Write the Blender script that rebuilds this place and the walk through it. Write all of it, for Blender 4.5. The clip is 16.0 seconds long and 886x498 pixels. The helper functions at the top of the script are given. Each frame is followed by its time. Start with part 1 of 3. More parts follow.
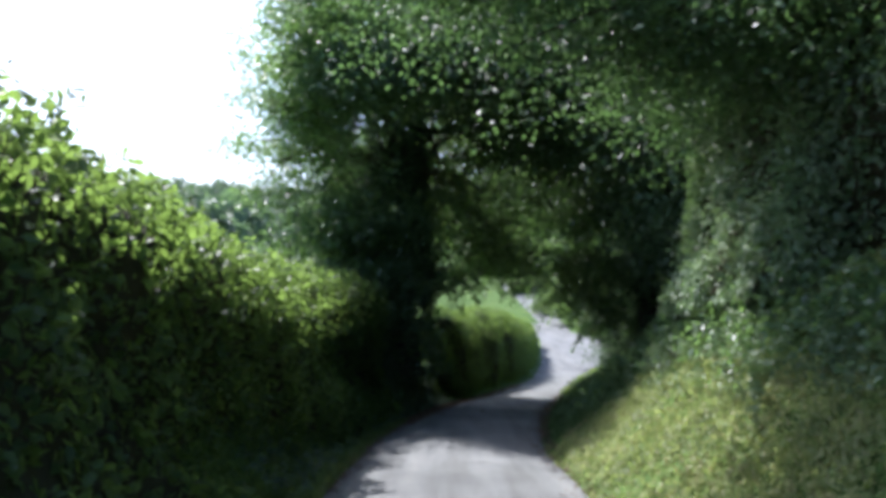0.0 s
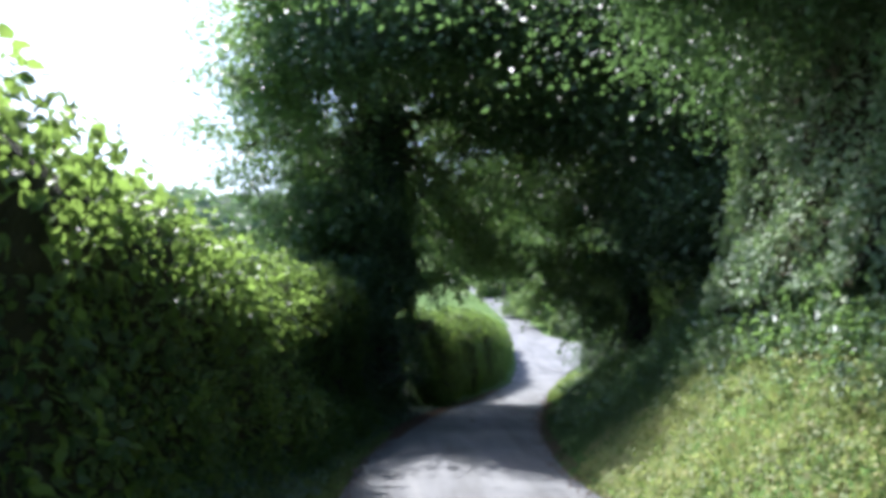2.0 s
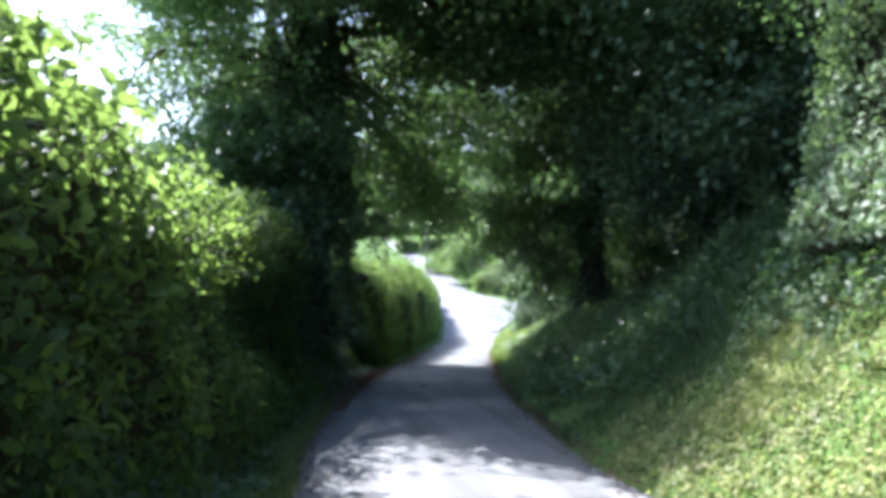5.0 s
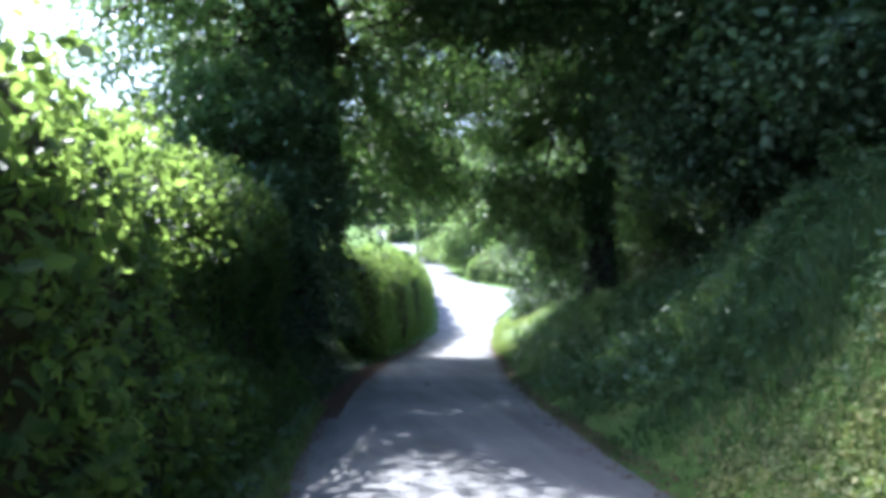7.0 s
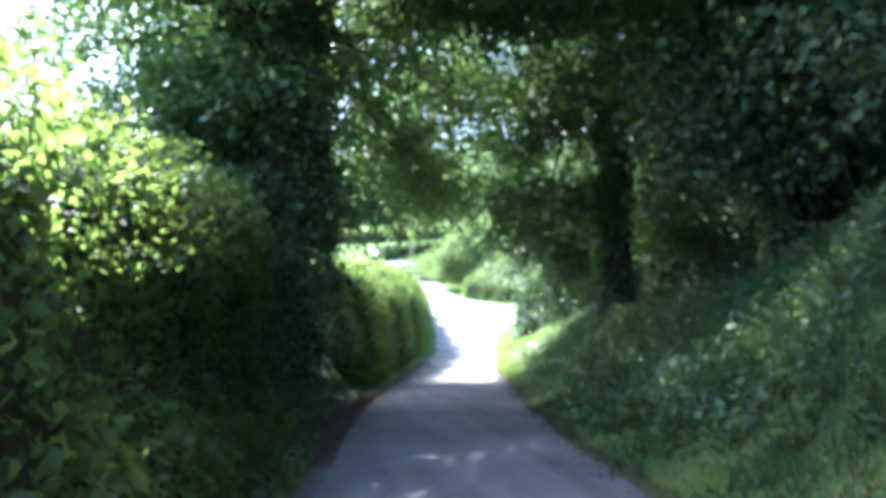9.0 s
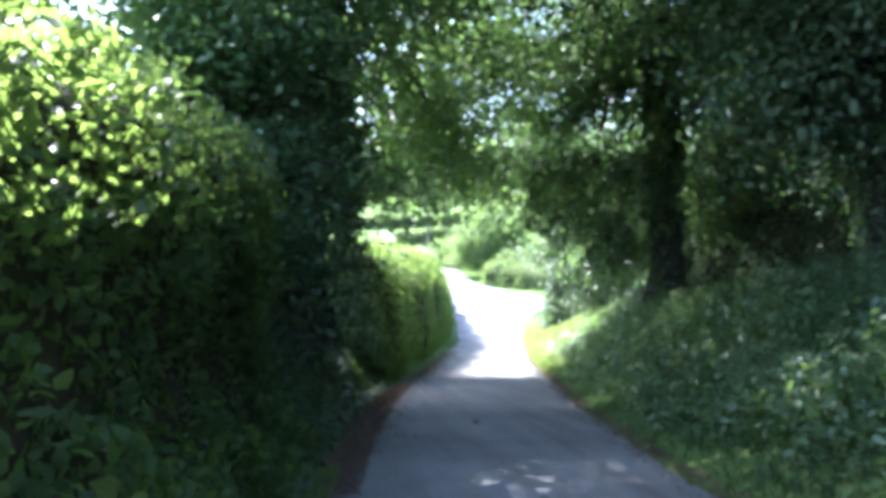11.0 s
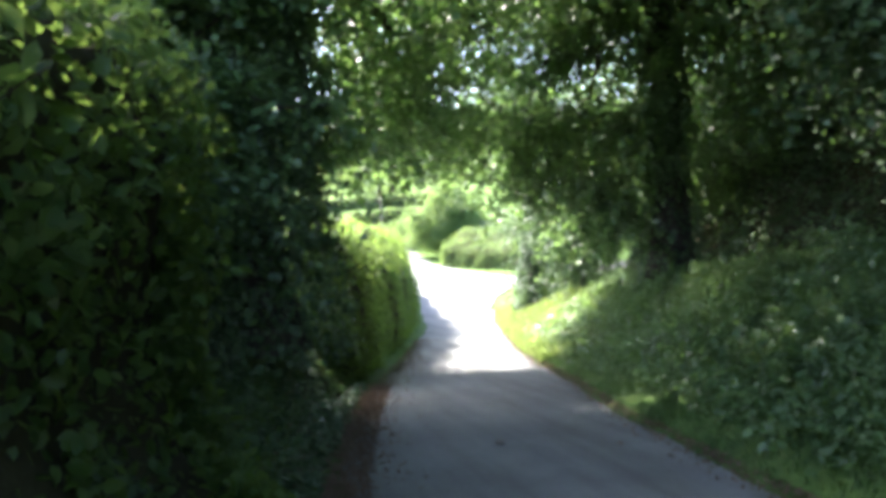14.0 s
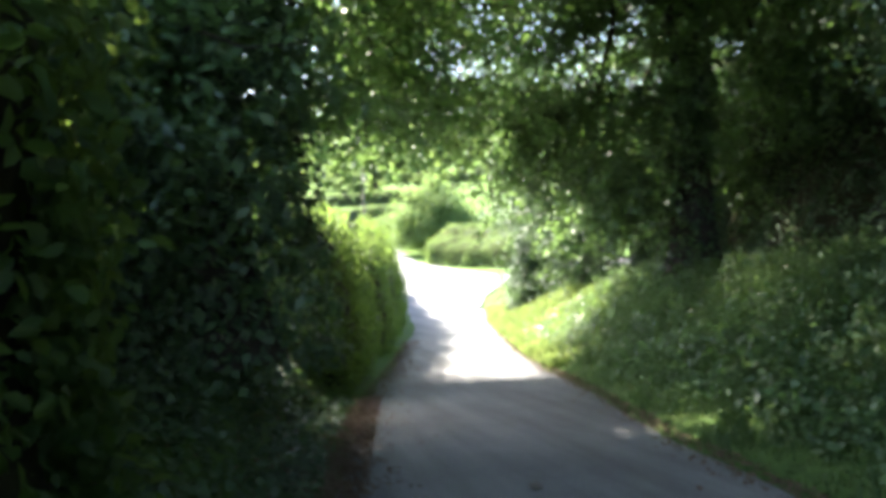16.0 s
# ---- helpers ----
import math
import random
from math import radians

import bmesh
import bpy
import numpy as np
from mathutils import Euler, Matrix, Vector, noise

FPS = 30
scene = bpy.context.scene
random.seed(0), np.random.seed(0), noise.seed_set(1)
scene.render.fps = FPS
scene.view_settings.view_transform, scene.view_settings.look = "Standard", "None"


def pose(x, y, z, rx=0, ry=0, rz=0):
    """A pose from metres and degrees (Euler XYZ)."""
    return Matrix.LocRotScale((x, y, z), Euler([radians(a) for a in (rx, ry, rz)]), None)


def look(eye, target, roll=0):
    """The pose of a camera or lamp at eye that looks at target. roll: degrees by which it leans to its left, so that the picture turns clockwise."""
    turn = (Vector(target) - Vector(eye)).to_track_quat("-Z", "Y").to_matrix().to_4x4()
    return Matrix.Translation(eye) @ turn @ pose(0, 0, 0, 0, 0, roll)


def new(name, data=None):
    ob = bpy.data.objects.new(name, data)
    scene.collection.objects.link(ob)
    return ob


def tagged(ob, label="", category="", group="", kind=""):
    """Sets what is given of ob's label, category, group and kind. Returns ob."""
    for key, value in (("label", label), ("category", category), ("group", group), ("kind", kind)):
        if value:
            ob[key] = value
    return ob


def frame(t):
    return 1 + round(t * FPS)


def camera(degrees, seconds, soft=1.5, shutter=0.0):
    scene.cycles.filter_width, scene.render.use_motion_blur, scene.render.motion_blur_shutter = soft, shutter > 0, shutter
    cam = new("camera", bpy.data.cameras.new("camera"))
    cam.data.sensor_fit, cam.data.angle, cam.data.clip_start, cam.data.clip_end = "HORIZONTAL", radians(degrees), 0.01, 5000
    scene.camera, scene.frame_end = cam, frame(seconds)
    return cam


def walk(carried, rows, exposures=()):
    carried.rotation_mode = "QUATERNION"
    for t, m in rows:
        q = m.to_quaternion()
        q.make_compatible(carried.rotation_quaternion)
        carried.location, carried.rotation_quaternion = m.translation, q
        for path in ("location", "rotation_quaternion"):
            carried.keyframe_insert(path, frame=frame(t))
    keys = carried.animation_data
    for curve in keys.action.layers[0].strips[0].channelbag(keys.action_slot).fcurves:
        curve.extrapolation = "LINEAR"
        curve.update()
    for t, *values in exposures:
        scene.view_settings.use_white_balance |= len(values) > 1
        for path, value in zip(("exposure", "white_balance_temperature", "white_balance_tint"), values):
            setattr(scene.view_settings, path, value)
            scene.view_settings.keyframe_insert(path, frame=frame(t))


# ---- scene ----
cam = camera(59.3, 16.0, soft=4.8)
METRES, EYE, TILT, LEAN, TURN = 15.5, 1.5, 2.5, 0.0, 0.0
ROWS = [
    (0.0, 0.0, 0.0, 0.0, 0.0, 0.0, 0.0),
    (0.5, -0.0089, 0.0301, -0.0048, -1.09, -0.24, -0.88),
    (1.0, -0.0142, 0.0623, -0.0109, 0.09, -0.37, -1.06),
    (1.5, -0.023, 0.0942, -0.0144, -0.23, -0.28, -0.31),
    (2.0, -0.0312, 0.1268, -0.0185, -2.7, 0.36, 0.51),
    (2.5, -0.0365, 0.1595, -0.0228, -3.94, 0.93, 0.02),
    (3.0, -0.0465, 0.1936, -0.0286, -5.02, 1.17, 0.67),
    (3.5, -0.0532, 0.2252, -0.0346, -6.61, 0.6, 0.77),
    (4.0, -0.0619, 0.2557, -0.0381, -7.67, -1.26, 0.22),
    (6.5, -0.0683, 0.4082, -0.0604, -10.13, -3.18, -0.92),
    (7.0, -0.066, 0.4388, -0.0641, -9.85, -3.5, -0.04),
    (7.5, -0.0611, 0.4689, -0.0692, -8.93, -3.98, -0.19),
    (8.0, -0.0598, 0.4979, -0.0718, -7.6, -3.9, 0.04),
    (8.5, -0.0607, 0.5296, -0.0747, -9.12, -3.44, 0.2),
    (9.0, -0.0606, 0.5605, -0.0788, -10.45, -2.17, 0.65),
    (9.5, -0.0632, 0.5925, -0.0843, -9.78, -2.57, 1.0),
    (12.0, -0.064, 0.7452, -0.1026, -9.66, -3.85, -0.37),
    (12.5, -0.0662, 0.7713, -0.1055, -11.14, -4.94, 0.49),
    (13.0, -0.0675, 0.8032, -0.1096, -11.6, -4.13, 1.42),
    (13.5, -0.0705, 0.8301, -0.1134, -11.78, -4.12, 1.57),
    (14.0, -0.0705, 0.8603, -0.1155, -13.27, -4.43, 1.82),
    (14.5, -0.069, 0.8855, -0.1171, -13.77, -2.94, 1.64),
    (15.0, -0.0674, 0.9165, -0.1209, -15.77, -2.95, 1.46),
    (15.5, -0.0622, 0.9485, -0.129, -15.47, -3.66, 1.36),
    (16.0, -0.0597, 0.9805, -0.1334, -14.6, -4.53, 1.67),
]
walk(cam, [(t, pose(0, 0, EYE, TILT, LEAN, TURN) @ pose(METRES * x, METRES * y, METRES * z, 90 + pitch, roll, yaw)) for t, x, y, z, yaw, pitch, roll in ROWS],
     exposures=[(0.0, 1.35, 5750, 16), (4.0, 2.2, 5650, 19), (7.0, 2.62, 5550, 18), (9.5, 3.35, 5500, 20), (12.5, 3.45, 5950, 18), (16.0, 3.25, 6700, 15)])

# ---------------------------------------------------------------- world, sun
SUN_AZ, SUN_EL = radians(-40), radians(48)      # clockwise from +y, up
world = bpy.data.worlds.new("world")
scene.world = world
world.use_nodes = True
wn = world.node_tree.nodes
sky = wn.new("ShaderNodeTexSky")
sky.sky_type, sky.sun_disc = "NISHITA", False
sky.sun_elevation, sky.sun_rotation = SUN_EL, SUN_AZ
sky.dust_density = 2.0
wn["Background"].inputs["Strength"].default_value = 0.13
world.node_tree.links.new(sky.outputs[0], wn["Background"].inputs[0])
sun_data = bpy.data.lights.new("sun", "SUN")
sun_data.energy, sun_data.angle, sun_data.color = 5.0, radians(0.6), (1.0, 0.95, 0.86)
sun_dir = Vector((math.sin(SUN_AZ) * math.cos(SUN_EL), math.cos(SUN_AZ) * math.cos(SUN_EL), math.sin(SUN_EL)))
sun = new("sun", sun_data)
sun.matrix_world = look(sun_dir * 60, (0, 0, 0))


# ---------------------------------------------------------------- materials
def material(name):
    m = bpy.data.materials.new(name)
    m.use_nodes = True
    return m, m.node_tree.nodes, m.node_tree.links, m.node_tree.nodes["Principled BSDF"]


def noise_node(nodes, links, scale, detail=6, rough=0.6):
    geo = nodes.new("ShaderNodeNewGeometry")
    n = nodes.new("ShaderNodeTexNoise")
    n.inputs["Scale"].default_value, n.inputs["Detail"].default_value = scale, detail
    n.inputs["Roughness"].default_value = rough
    links.new(geo.outputs["Position"], n.inputs["Vector"])
    return n


def ramp(nodes, links, src, stops):
    r = nodes.new("ShaderNodeValToRGB")
    el = r.color_ramp.elements
    while len(el) < len(stops):
        el.new(0.5)
    for e, (p, c) in zip(el, stops):
        e.position, e.color = p, (*c, 1)
    links.new(src, r.inputs[0])
    return r


def mixed(nodes, links, fac, a, b, blend="MIX"):
    m = nodes.new("ShaderNodeMix")
    m.data_type, m.blend_type = "RGBA", blend
    if isinstance(fac, float):
        m.inputs[0].default_value = fac
    else:
        links.new(fac, m.inputs[0])
    links.new(a, m.inputs[6])
    links.new(b, m.inputs[7])
    return m.outputs[2]


def bump(nodes, links, bsdf, src, strength, dist):
    b = nodes.new("ShaderNodeBump")
    b.inputs["Strength"].default_value, b.inputs["Distance"].default_value = strength, dist
    links.new(src, b.inputs["Height"])
    links.new(b.outputs[0], bsdf.inputs["Normal"])


def leaf_material(name, colours, through_light=0.45, rough=0.5, glow=(0.30, 0.42, 0.03), gloss=0.35):
    """Leaf: glossy upper side, light shining through; every leaf a little different."""
    m, nodes, links, bsdf = material(name)
    geo = nodes.new("ShaderNodeNewGeometry")
    step = 1.0 / (len(colours) - 1)
    r = ramp(nodes, links, geo.outputs["Random Per Island"], [(i * step, c) for i, c in enumerate(colours)])
    n = noise_node(nodes, links, 1.1, 4)
    tone = ramp(nodes, links, n.outputs[0], [(0.3, (0.6, 0.66, 0.68)), (0.7, (1.3, 1.24, 1.02))])
    col = mixed(nodes, links, 1.0, r.outputs[0], tone.outputs[0], "MULTIPLY")
    links.new(col, bsdf.inputs["Base Color"])
    bsdf.inputs["Roughness"].default_value = rough
    bsdf.inputs["Specular IOR Level"].default_value = gloss
    tr = nodes.new("ShaderNodeBsdfTranslucent")
    g = nodes.new("ShaderNodeRGB")
    g.outputs[0].default_value = (*glow, 1)
    links.new(mixed(nodes, links, 0.6, col, g.outputs[0]), tr.inputs[0])
    mix = nodes.new("ShaderNodeMixShader")
    mix.inputs[0].default_value = through_light
    links.new(bsdf.outputs[0], mix.inputs[1])
    links.new(tr.outputs[0], mix.inputs[2])
    links.new(mix.outputs[0], nodes["Material Output"].inputs["Surface"])
    return m


HEDGE = leaf_material("hedge_leaf", [(0.020, 0.048, 0.021), (0.033, 0.075, 0.026), (0.033, 0.062, 0.032), (0.055, 0.096, 0.031)], 0.5, glow=(0.35, 0.53, 0.095), gloss=0.3)
TREE = leaf_material("tree_leaf", [(0.055, 0.102, 0.058), (0.074, 0.134, 0.067), (0.105, 0.156, 0.090)], 0.45, 0.4, glow=(0.26, 0.44, 0.085), gloss=0.6)
OVERHANG = leaf_material("overhanging_leaf", [(0.032, 0.070, 0.032), (0.050, 0.098, 0.042), (0.080, 0.125, 0.066)], 0.34, 0.45, glow=(0.20, 0.36, 0.09), gloss=0.5)
# real ivy, and a darker leaf that carries shade in the wood
IVY_AND_SHADE = leaf_material("ivy_and_shade_leaf", [(0.032, 0.065, 0.037), (0.059, 0.100, 0.056), (0.097, 0.130, 0.094)], 0.25, 0.5, glow=(0.151, 0.280, 0.050), gloss=0.22)
# leaf lightened to carry direct sun on the stump and the bank's herbs
SUNLIT_PALE = leaf_material("sunlit_pale_leaf", [(0.085, 0.145, 0.065), (0.14, 0.20, 0.11), (0.23, 0.275, 0.185)], 0.3, 0.5, glow=(0.24, 0.4, 0.1), gloss=0.35)
# dry yellowish bank plants, lightened further to carry the sunlight
SUNLIT_TONE = leaf_material("sunlit_tone_blade", [(0.12, 0.175, 0.06), (0.18, 0.225, 0.085), (0.32, 0.29, 0.16), (0.16, 0.215, 0.085)], 0.45, 0.6, glow=(0.389, 0.50, 0.125))
# cooler and duller than near leaves: distance haze put into the colour
HAZY_WOOD = leaf_material("hazy_wood_leaf", [(0.05, 0.085, 0.055), (0.07, 0.11, 0.075), (0.09, 0.13, 0.085)], 0.3, 0.7, glow=(0.2, 0.32, 0.14))
# the same bank's plants darkened: the trees' shade is put into the colour
SHADED_TONE = leaf_material("shaded_tone_blade", [(0.028, 0.066, 0.031), (0.047, 0.092, 0.038), (0.082, 0.107, 0.053)], 0.4, 0.6, glow=(0.216, 0.360, 0.088))
GRASS = leaf_material("grass_blade", [(0.043, 0.100, 0.031), (0.076, 0.145, 0.037), (0.173, 0.190, 0.100), (0.065, 0.135, 0.044)], 0.5, 0.6, glow=(0.389, 0.520, 0.125))
STRAW = leaf_material("dry_grass_blade", [(0.20, 0.19, 0.09), (0.28, 0.25, 0.14), (0.14, 0.17, 0.06)], 0.3, 0.7, glow=(0.4, 0.36, 0.15))
FAR = leaf_material("far_leaf", [(0.05, 0.10, 0.04), (0.07, 0.13, 0.05), (0.09, 0.15, 0.06)], 0.45, 0.7, glow=(0.34, 0.48, 0.12))


def asphalt():
    m, nodes, links, bsdf = material("worn_asphalt")
    big = noise_node(nodes, links, 0.6, 4)
    fine = noise_node(nodes, links, 60, 6, 0.7)
    a = ramp(nodes, links, big.outputs[0], [(0.3, (0.126, 0.13, 0.128)), (0.7, (0.202, 0.207, 0.202))])
    b = ramp(nodes, links, fine.outputs[0], [(0.3, (0.55, 0.55, 0.55)), (0.62, (1.0, 1.0, 1.0)), (0.8, (1.35, 1.33, 1.28))])
    streak = noise_node(nodes, links, 1.0, 5)
    way = nodes.new("ShaderNodeMapping")
    way.inputs["Scale"].default_value = (2.6, 0.16, 1)
    way.inputs["Rotation"].default_value = (0, 0, 0.1)
    links.new(streak.inputs["Vector"].links[0].from_socket, way.inputs["Vector"])
    links.new(way.outputs[0], streak.inputs["Vector"])
    c = ramp(nodes, links, streak.outputs[0], [(0.32, (0.72, 0.71, 0.69)), (0.52, (1.0, 1.0, 1.0)), (0.7, (1.22, 1.2, 1.16))])
    ab = mixed(nodes, links, 1.0, a.outputs[0], b.outputs[0], "MULTIPLY")
    links.new(mixed(nodes, links, 1.0, ab, c.outputs[0], "MULTIPLY"), bsdf.inputs["Base Color"])
    bsdf.inputs["Roughness"].default_value = 0.85
    bsdf.inputs["Specular IOR Level"].default_value = 0.25
    bump(nodes, links, bsdf, fine.outputs[0], 0.5, 0.01)
    return m


def earth(name, stops, scale=3.0, relief=0.05):
    m, nodes, links, bsdf = material(name)
    n = noise_node(nodes, links, scale, 8, 0.65)
    f = noise_node(nodes, links, scale * 14, 5, 0.7)
    a = ramp(nodes, links, n.outputs[0], stops)
    b = ramp(nodes, links, f.outputs[0], [(0.3, (0.6, 0.6, 0.6)), (0.7, (1.3, 1.3, 1.3))])
    links.new(mixed(nodes, links, 1.0, a.outputs[0], b.outputs[0], "MULTIPLY"), bsdf.inputs["Base Color"])
    bsdf.inputs["Roughness"].default_value = 0.95
    bsdf.inputs["Specular IOR Level"].default_value = 0.08
    bump(nodes, links, bsdf, f.outputs[0], 0.8, relief)
    return m


ASPHALT = asphalt()
TURF = earth("turf", [(0.3, (0.045, 0.085, 0.022)), (0.5, (0.065, 0.115, 0.028)), (0.7, (0.10, 0.135, 0.04))], 0.35)
CORE_DARK = earth("hedge_core_dark", [(0.3, (0.03, 0.03, 0.018)), (0.7, (0.06, 0.06, 0.03))], 3)
BARK = earth("bark", [(0.3, (0.03, 0.027, 0.02)), (0.6, (0.065, 0.056, 0.042)), (0.8, (0.085, 0.09, 0.06))], 5, 0.03)
LITTER = earth("dead_leaf", [(0.3, (0.11, 0.075, 0.05)), (0.6, (0.19, 0.135, 0.095)), (0.8, (0.30, 0.24, 0.18))], 9)
POLE = earth("weathered_pole", [(0.3, (0.12, 0.10, 0.08)), (0.7, (0.2, 0.18, 0.15))], 4, 0.01)

# ---------------------------------------------------------------- the lie of the land
rng = np.random.default_rng(7)


def smooth(a, b, v):
    t = np.clip((v - a) / (b - a), 0, 1)
    return t * t * (3 - 2 * t)


def lane_z(y):
    return np.interp(y, [-400, -20, 30, 42, 50, 58, 68, 80, 100, 120, 200, 300, 500, 900, 3000],
                     [30, 1.85, -2.775, -3.6, -3.85, -3.65, -3.25, -2.55, -0.6, 2.0, 10.5, 22, 42, 60, 60])


def lane_left(y):
    return np.interp(y, [-400, 10, 14, 18, 20.5, 23, 26, 31.6, 41, 52.5, 64, 80, 100, 140],
                     [-1.3, -1.3, -1.2, -0.8, -0.45, 0.0, 0.6, 2.13, 4.63, 6.6, 8.0, 9.8, 9.5, 4])


def lane_right(y):
    return np.interp(y, [-400, 8, 12, 14, 17, 21.8, 24.5, 27, 31.5, 41, 47, 52, 64, 80, 100, 140],
                     [1.6, 1.6, 1.65, 1.8, 2.15, 2.9, 3.5, 4.0, 4.9, 7.2, 9.0, 9.8, 11.2, 12.4, 12.4, 7])


def lump(x, y, s, seed):
    """Cheap smooth unevenness."""
    v = np.zeros_like(x, dtype=float)
    r = np.random.default_rng(seed)
    for k in range(5):
        a, p = r.uniform(0, 6.28, 2)
        f = s * (1.0 + 0.7 * k)
        v += np.sin((x * np.cos(a) + y * np.sin(a)) * f + p) / (1 + 0.6 * k)
    return v / 2.4


def land(x, y):
    x, y = np.asarray(x, float), np.asarray(y, float)
    z = lane_z(y).copy()
    dl, dr = lane_left(y) - x, x - lane_right(y)
    near = 1 - smooth(42, 48, y)
    high = np.interp(y, [-20, 12, 15.5, 19, 24, 31, 38, 47], [2.9, 2.9, 2.6, 1.65, 1.35, 1.3, 1.0, 0.4])
    wide = np.interp(y, [-20, 12, 24, 31, 47], [3.2, 3.3, 3.0, 2.8, 2.5])
    t = np.clip(dr / wide, 0, 1)
    t = t ** np.interp(y, [12, 18], [1.0, 1.4])
    rise = high * (0.72 * t + 0.28 * t * t * (3 - 2 * t))
    z += near * rise + near * np.interp(y, [10, 20], [0.13, 0.01]) * np.clip(dr - wide, 0, 30) * (y < 44)
    z += near * (1.1 * smooth(0.35, 1.5, dl) - 0.03 * np.clip(dl - 6, 0, 60))
    edge = np.maximum(dl, dr)
    z += 0.06 * lump(x, y, 1.6, 3) * smooth(0.15, 1.2, edge)
    z += smooth(60, 250, np.hypot(x, y)) * 1.5 * lump(x, y, 0.03, 5)
    z += 14 * smooth(200, 500, y) * smooth(20, -200, x)
    return z - 0.05 * (1 - smooth(-0.3, 0.25, edge))


# ---------------------------------------------------------------- mesh helpers
def link(name, mesh, mat, parent=None, label=""):
    mesh.materials.append(mat)
    ob = new(name, mesh)
    if parent:
        ob.parent = parent
    if label:
        tagged(ob, label)
    return ob


def raw_mesh(name, verts, faces):
    """A mesh from an (n,3) array and an (m,k) array of faces, all with k corners."""
    me = bpy.data.meshes.new(name)
    n, k = faces.shape
    me.vertices.add(len(verts))
    me.vertices.foreach_set("co", np.ascontiguousarray(verts, np.float32).ravel())
    me.loops.add(n * k)
    me.loops.foreach_set("vertex_index", np.ascontiguousarray(faces, np.int32).ravel())
    me.polygons.add(n)
    me.polygons.foreach_set("loop_start", np.arange(0, n * k, k, dtype=np.int32))
    me.update(calc_edges=True)
    return me


def unit(v):
    return v / np.maximum(np.linalg.norm(v, axis=1, keepdims=True), 1e-6)


def leaf_mesh(name, pos, facing, size, width=0.6, wild=0.7, full=False, droop=0.3):
    """Folded leaves at pos that face roughly along facing. full: rounder leaves with six corners."""
    n = len(pos)
    nrm = unit(unit(facing) + wild * rng.normal(size=(n, 3)))
    u = unit(np.cross(nrm, rng.normal(size=(n, 3))))
    u[:, 2] -= droop
    u = unit(u - nrm * np.sum(u * nrm, axis=1, keepdims=True))
    v = np.cross(nrm, u)
    s = (size * rng.uniform(0.65, 1.3, n))[:, None]
    w = s * width * 0.5
    if full:
        p = [pos, pos + u * s * .3 + v * w + nrm * w * .25, pos + u * s * .7 + v * w * .75 + nrm * w * .2, pos + u * s - nrm * s * .1,
             pos + u * s * .7 - v * w * .75 + nrm * w * .2, pos + u * s * .3 - v * w + nrm * w * .25]
        f = np.array([[0, 1, 2, 3], [0, 3, 4, 5]])
    else:
        p = [pos, pos + u * s * .45 + v * w + nrm * w * .3, pos + u * s, pos + u * s * .45 - v * w + nrm * w * .3]
        f = np.array([[0, 1, 2], [0, 2, 3]])
    k = len(p)
    verts = np.stack(p, axis=1).reshape(-1, 3)
    faces = (np.arange(n)[:, None, None] * k + f[None]).reshape(-1, f.shape[1])
    return raw_mesh(name, verts, faces)


def tube(path, radii, sides=10, rough=0.0):
    """Vertices and quads of a tapered tube along a path."""
    path = np.asarray(path, float)
    tang = np.gradient(path, axis=0)
    tang = unit(tang)
    ref = np.array([0.31, 0.95, 0.05])
    a = unit(np.cross(tang, ref))
    b = np.cross(tang, a)
    ang = np.linspace(0, 2 * np.pi, sides, endpoint=False)
    rad = np.asarray(radii, float)[:, None] * (1 + rough * rng.normal(size=(len(path), sides)))
    ring = path[:, None] + rad[..., None] * (np.cos(ang)[None, :, None] * a[:, None] + np.sin(ang)[None, :, None] * b[:, None])
    verts = ring.reshape(-1, 3)
    i = np.arange(len(path) - 1)[:, None] * sides
    j = np.arange(sides)[None]
    j2 = (j + 1) % sides
    faces = np.stack([i + j, i + j2, i + sides + j2, i + sides + j], axis=-1).reshape(-1, 4)
    return verts, faces


def tubes_mesh(name, parts):
    vs, fs, off = [], [], 0
    for v, f in parts:
        vs.append(v), fs.append(f + off)
        off += len(v)
    me = raw_mesh(name, np.concatenate(vs), np.concatenate(fs))
    me.polygons.foreach_set("use_smooth", [True] * len(me.polygons))
    return me


def bend(a, b, n, sag):
    """A crooked line from a to b."""
    a, b = np.asarray(a, float), np.asarray(b, float)
    t = np.linspace(0, 1, n)[:, None]
    wob = rng.normal(size=(n, 3)) * sag * np.linalg.norm(b - a) * np.sin(np.pi * t)
    return a + (b - a) * t + wob + np.array([0, 0, 1]) * (np.sin(np.pi * t) * 0.06 * np.linalg.norm(b - a))


def leafy_strings(origin, way, length, sag, leaf_gap=0.03, jitter=0.035):
    """Thin stems from each origin, bending down by sag, with leaves all along: leaf places, facings, stem tubes."""
    P, F, stems = [], [], []
    for o, d, ln in zip(origin, unit(way), length):
        u = np.linspace(0, 1, 6)[:, None]
        line = o + d * ln * u - np.array([0, 0, 1.0]) * sag * ln * u * u
        stems.append(tube(line, np.linspace(0.009, 0.003, 6), 3))
        m = max(4, int(ln / leaf_gap))
        t = rng.uniform(0.05, 1, m)[:, None]
        P.append(o + d * ln * t - np.array([0, 0, 1.0]) * sag * ln * t * t + rng.normal(size=(m, 3)) * jitter)
        F.append(d * 0.35 + np.array([0, 0, 1.0]) + 0 * t)
    return np.concatenate(P), np.concatenate(F), stems


